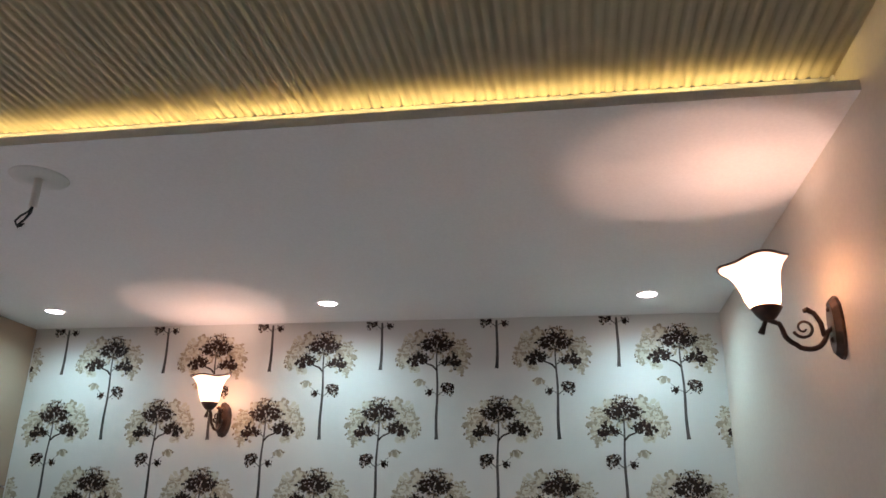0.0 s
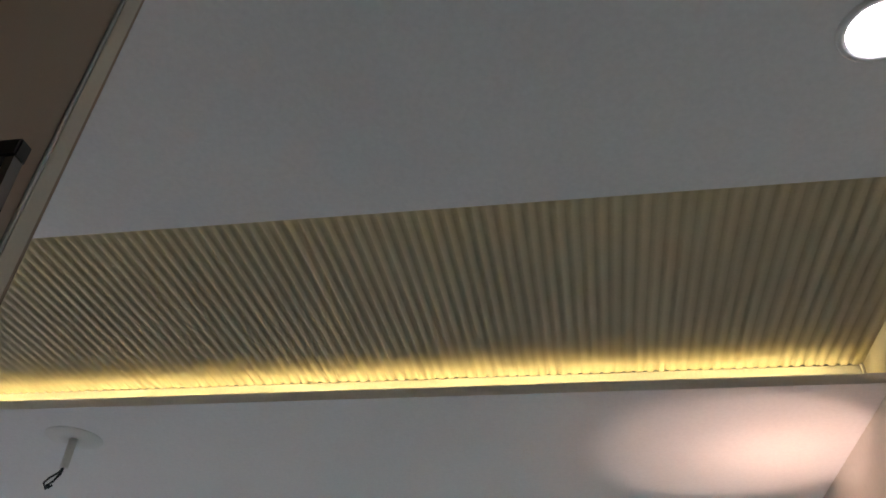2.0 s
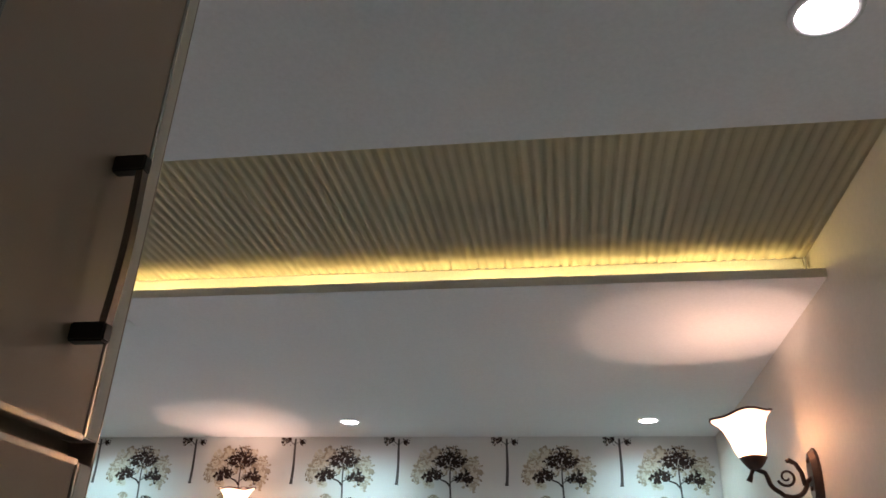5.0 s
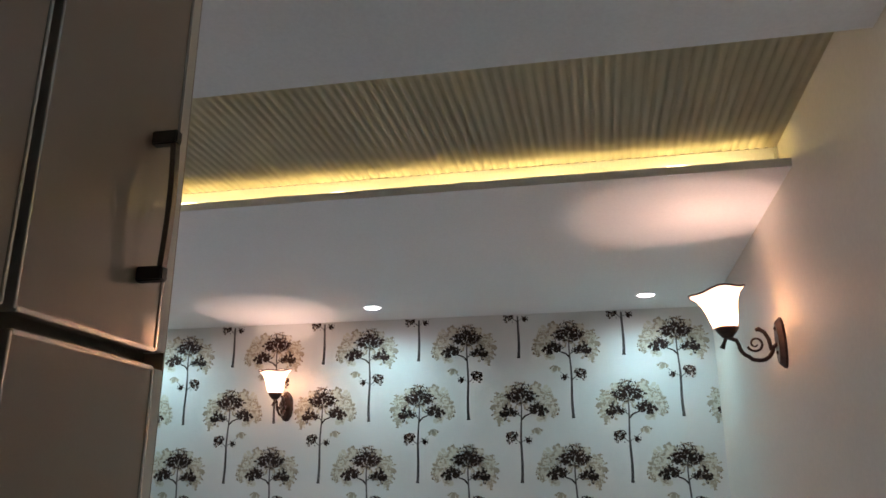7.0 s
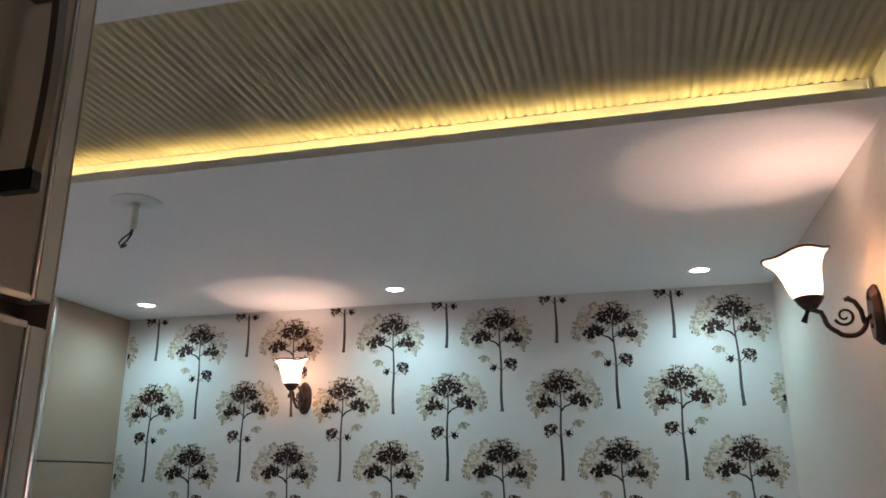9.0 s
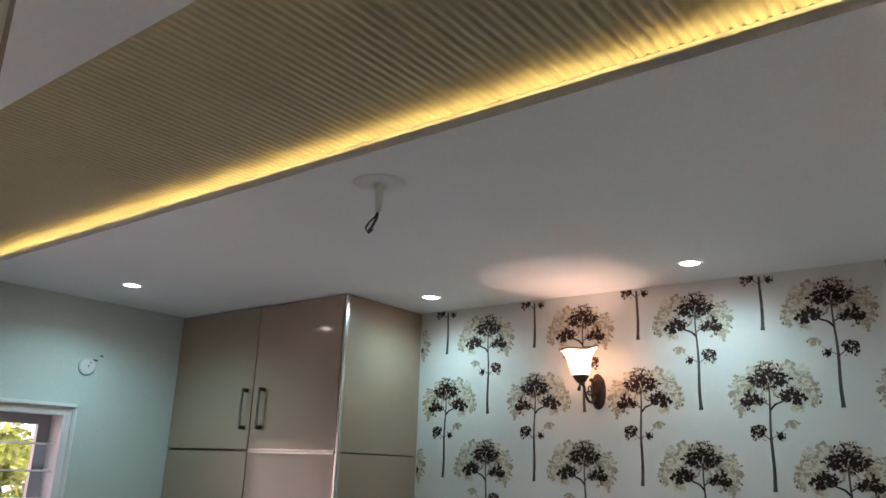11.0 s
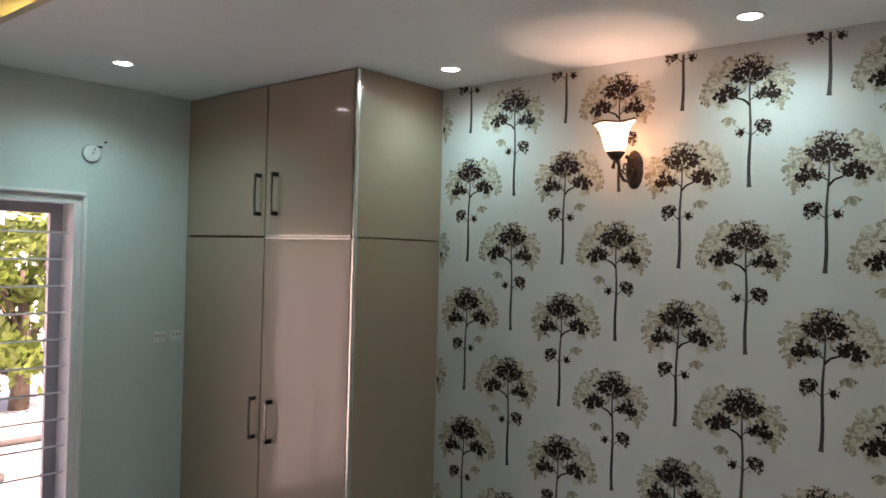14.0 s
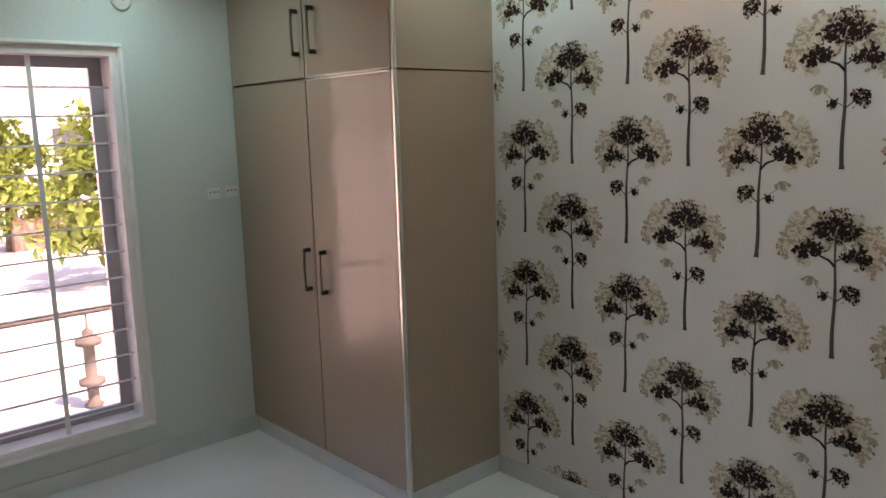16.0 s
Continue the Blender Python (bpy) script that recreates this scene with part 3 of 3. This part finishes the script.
for sash, (a, b, dx) in enumerate(((IY0, MID + 0.02, -0.17), (MID - 0.02, IY1, -0.13))):
    s = part("sash", bmesh.new(), ALU, window, "grey aluminium sliding sash")
    bm = bmesh.new()
    X0, X1 = WEST + dx - 0.015, WEST + dx + 0.015
    box(bm, X0, X1, a, a + 0.06, IZ0, IZ1)
    box(bm, X0, X1, b - 0.06, b, IZ0, IZ1)
    box(bm, X0, X1, a + 0.06, b - 0.06, IZ0, IZ0 + 0.05)
    box(bm, X0, X1, a + 0.06, b - 0.06, IZ1 - 0.05, IZ1)
    bm.to_mesh(s.data)
    bm.free()
    pane = part("pane", block((X0 + X1) / 2 - 0.002, (X0 + X1) / 2 + 0.002, a + 0.061, b - 0.061, IZ0 + 0.051, IZ1 - 0.051), GLASS, s, "clear glass pane")
    pane.visible_shadow = False
for k in range(13):
    z = IZ0 + 0.06 + k * 0.131
    part("grill_rod", tube([(WEST - 0.03, IY0, z), (WEST - 0.03, IY1, z)], 0.005, 8), GRILL, window)
for y in (-1.545, -1.85, -2.15, -2.45):
    part("grill_bar", block(WEST - 0.024, WEST - 0.018, y - 0.011, y + 0.011, IZ0, IZ1, bevel=0.001), GRILL, window, "pale flat grill bar")

# ---- small fittings on the west wall ----
cover = thing("outlet_cover", "round white cover with short wires high on the wall", "outlet cover", (WEST, -1.118, 2.298))
part("disc", lathe([(0.0005, 0.016), (0.036, 0.015), (0.045, 0.011), (0.047, 0.0)], 32), WHITE, cover, "round white cover").matrix_local = pose(0, 0, 0, 0, 90, 0)
for dy, dz in ((0.004, 0.002), (0.012, 0.02)):
    part("screw", lathe([(0.0005, 0.0), (0.004, 0.001), (0.0005, 0.002)], 10), WIRE, cover, "dark screw").matrix_local = pose(0.0155, dy, dz, 0, 90, 0)
part("slot", block(0.001, 0.006, 0.026, 0.056, 0.033, 0.041, bevel=0.001), WIRE, cover, "dark gap beside the cover")
part("wire", tube([(0.001, 0.066, 0.060), (0.012, 0.070, 0.066), (0.016, 0.072, 0.058)], 0.003, 6), WIRE, cover, "short dark wire end")
for y, z in ((-0.622, 1.357), (-0.722, 1.354)):
    plate = thing("switch_plate", "small white outlet plate with dark socket holes", "outlet", (WEST, y, z), group="outlet plates")
    part("plate", block(0, 0.005, -0.036, 0.036, -0.030, 0.030, bevel=0.002), WHITE, plate, "white plastic plate")
    for dy in (-0.022, 0.0, 0.022):
        part("screw", lathe([(0.0005, 0.0), (0.0045, 0.001), (0.0005, 0.0015)], 10), WIRE, plate, "dark screw hole").matrix_local = pose(0.005, dy, 0.006, 0, 90, 0)

# ---- outside ----
GROUND = -0.45
setting("ground", block(-400, 400, -400, 400, GROUND - 0.1, GROUND), CONCRETE, "sunlit pale concrete ground outside", "ground")
rail = thing("railing", "low metal railing with ornamental stone posts outside", "railing", (-3.94, 0, GROUND))
for y in (-4.0, -2.4, -0.70, 0.85, 2.45, 4.05):
    p = part("post", lathe([(0.05, 0.0), (0.075, 0.02), (0.045, 0.05), (0.045, 0.17), (0.10, 0.19), (0.10, 0.225), (0.045, 0.245), (0.045, 0.49), (0.10, 0.51), (0.10, 0.55), (0.045, 0.575), (0.04, 0.62), (0.012, 0.64), (0.008, 0.76)], 16), STONE, rail, "turned stone post")
    p.location = (0, y, 0)
part("rail", tube([(0, -6, 0.775), (0, 6, 0.775)], 0.028, 10), STONE, rail, "long weathered rail")


def tree(x, y, height, spread, seed, low=0.42):
    rnd = random.Random(seed)
    t = thing("tree", "leafy green tree in sunlight outside the window", "tree", (x, y, GROUND), group="trees outside")
    trunk = tube([(0, 0, -0.05), (0.05, 0.02, height * 0.25), (-0.04, 0.05, height * 0.5), (0, 0, height * 0.75)], [0.14, 0.11, 0.08, 0.03], 10)
    part("trunk", trunk, TRUNK, t)
    verts, faces = [], []
    for _ in range(26):
        a, d = rnd.uniform(0, 6.28), spread * math.sqrt(rnd.uniform(0, 1))
        c = Vector((d * math.cos(a), d * math.sin(a), height * rnd.uniform(low, 0.98)))
        size = spread * rnd.uniform(0.25, 0.45)
        if rnd.random() < 0.45:
            part("limb", tube([(0, 0, c.z * 0.55), (c.x * 0.5, c.y * 0.5, c.z * 0.8), tuple(c)], [0.04, 0.025, 0.01], 6), TRUNK, t)
        for _ in range(170):
            p = c + Vector((rnd.gauss(0, 1), rnd.gauss(0, 1), rnd.gauss(0, 0.8))) * size * 0.5
            u = Vector((rnd.gauss(0, 1), rnd.gauss(0, 1), rnd.gauss(0, 1))).normalized()
            v = u.orthogonal().normalized()
            s = rnd.uniform(0.05, 0.11)
            n = len(verts)
            verts += [p - u * s, p + v * s * 0.45, p + u * s, p - v * s * 0.45]
            faces.append((n, n + 1, n + 2, n + 3))
    me = bpy.data.meshes.new("crown")
    me.from_pydata([tuple(v) for v in verts], [], faces)
    me.materials.append(LEAF)
    crown = new("crown", me)
    crown.parent = t
    return t


tree(-9.0, 1.40, 2.55, 0.80, 3, 0.22)
tree(-13.5, 5.2, 4.2, 1.5, 8)
tree(-14.0, 1.15, 2.5, 1.0, 12, 0.25)
tree(-14.5, 8.6, 4.4, 1.6, 5)
tagged(made("garden_wall", block(-13.9, -13.7, 1.1, 2.7, GROUND, GROUND + 0.6, bevel=0.01), TERRACOTTA), "low terracotta painted garden wall behind the trees", "wall", kind="structure")


def house(x, y, w, h):
    ob = thing("house", "white plastered house across the road with dark windows", "house", (x, y, GROUND))
    part("wall", block(-6, 0, -w / 2, w / 2, 0, h), HOUSE, ob)
    part("roof", block(-6.2, 0.3, -w / 2 - 0.3, w / 2 + 0.3, h, h + 0.25), HOUSE, ob)
    for yy in (-w * 0.3, 0, w * 0.3):
        for zz in (1.2,):
            part("window", block(0.0, 0.05, yy - 0.7, yy + 0.7, zz, zz + 1.3), DARK, ob)
            part("window_sill", block(0.0, 0.15, yy - 0.8, yy + 0.8, zz - 0.12, zz - 0.004), HOUSE, ob)
    return ob


house(-36, 9, 16, 4.4)
house(-40, -12, 16, 5.0)
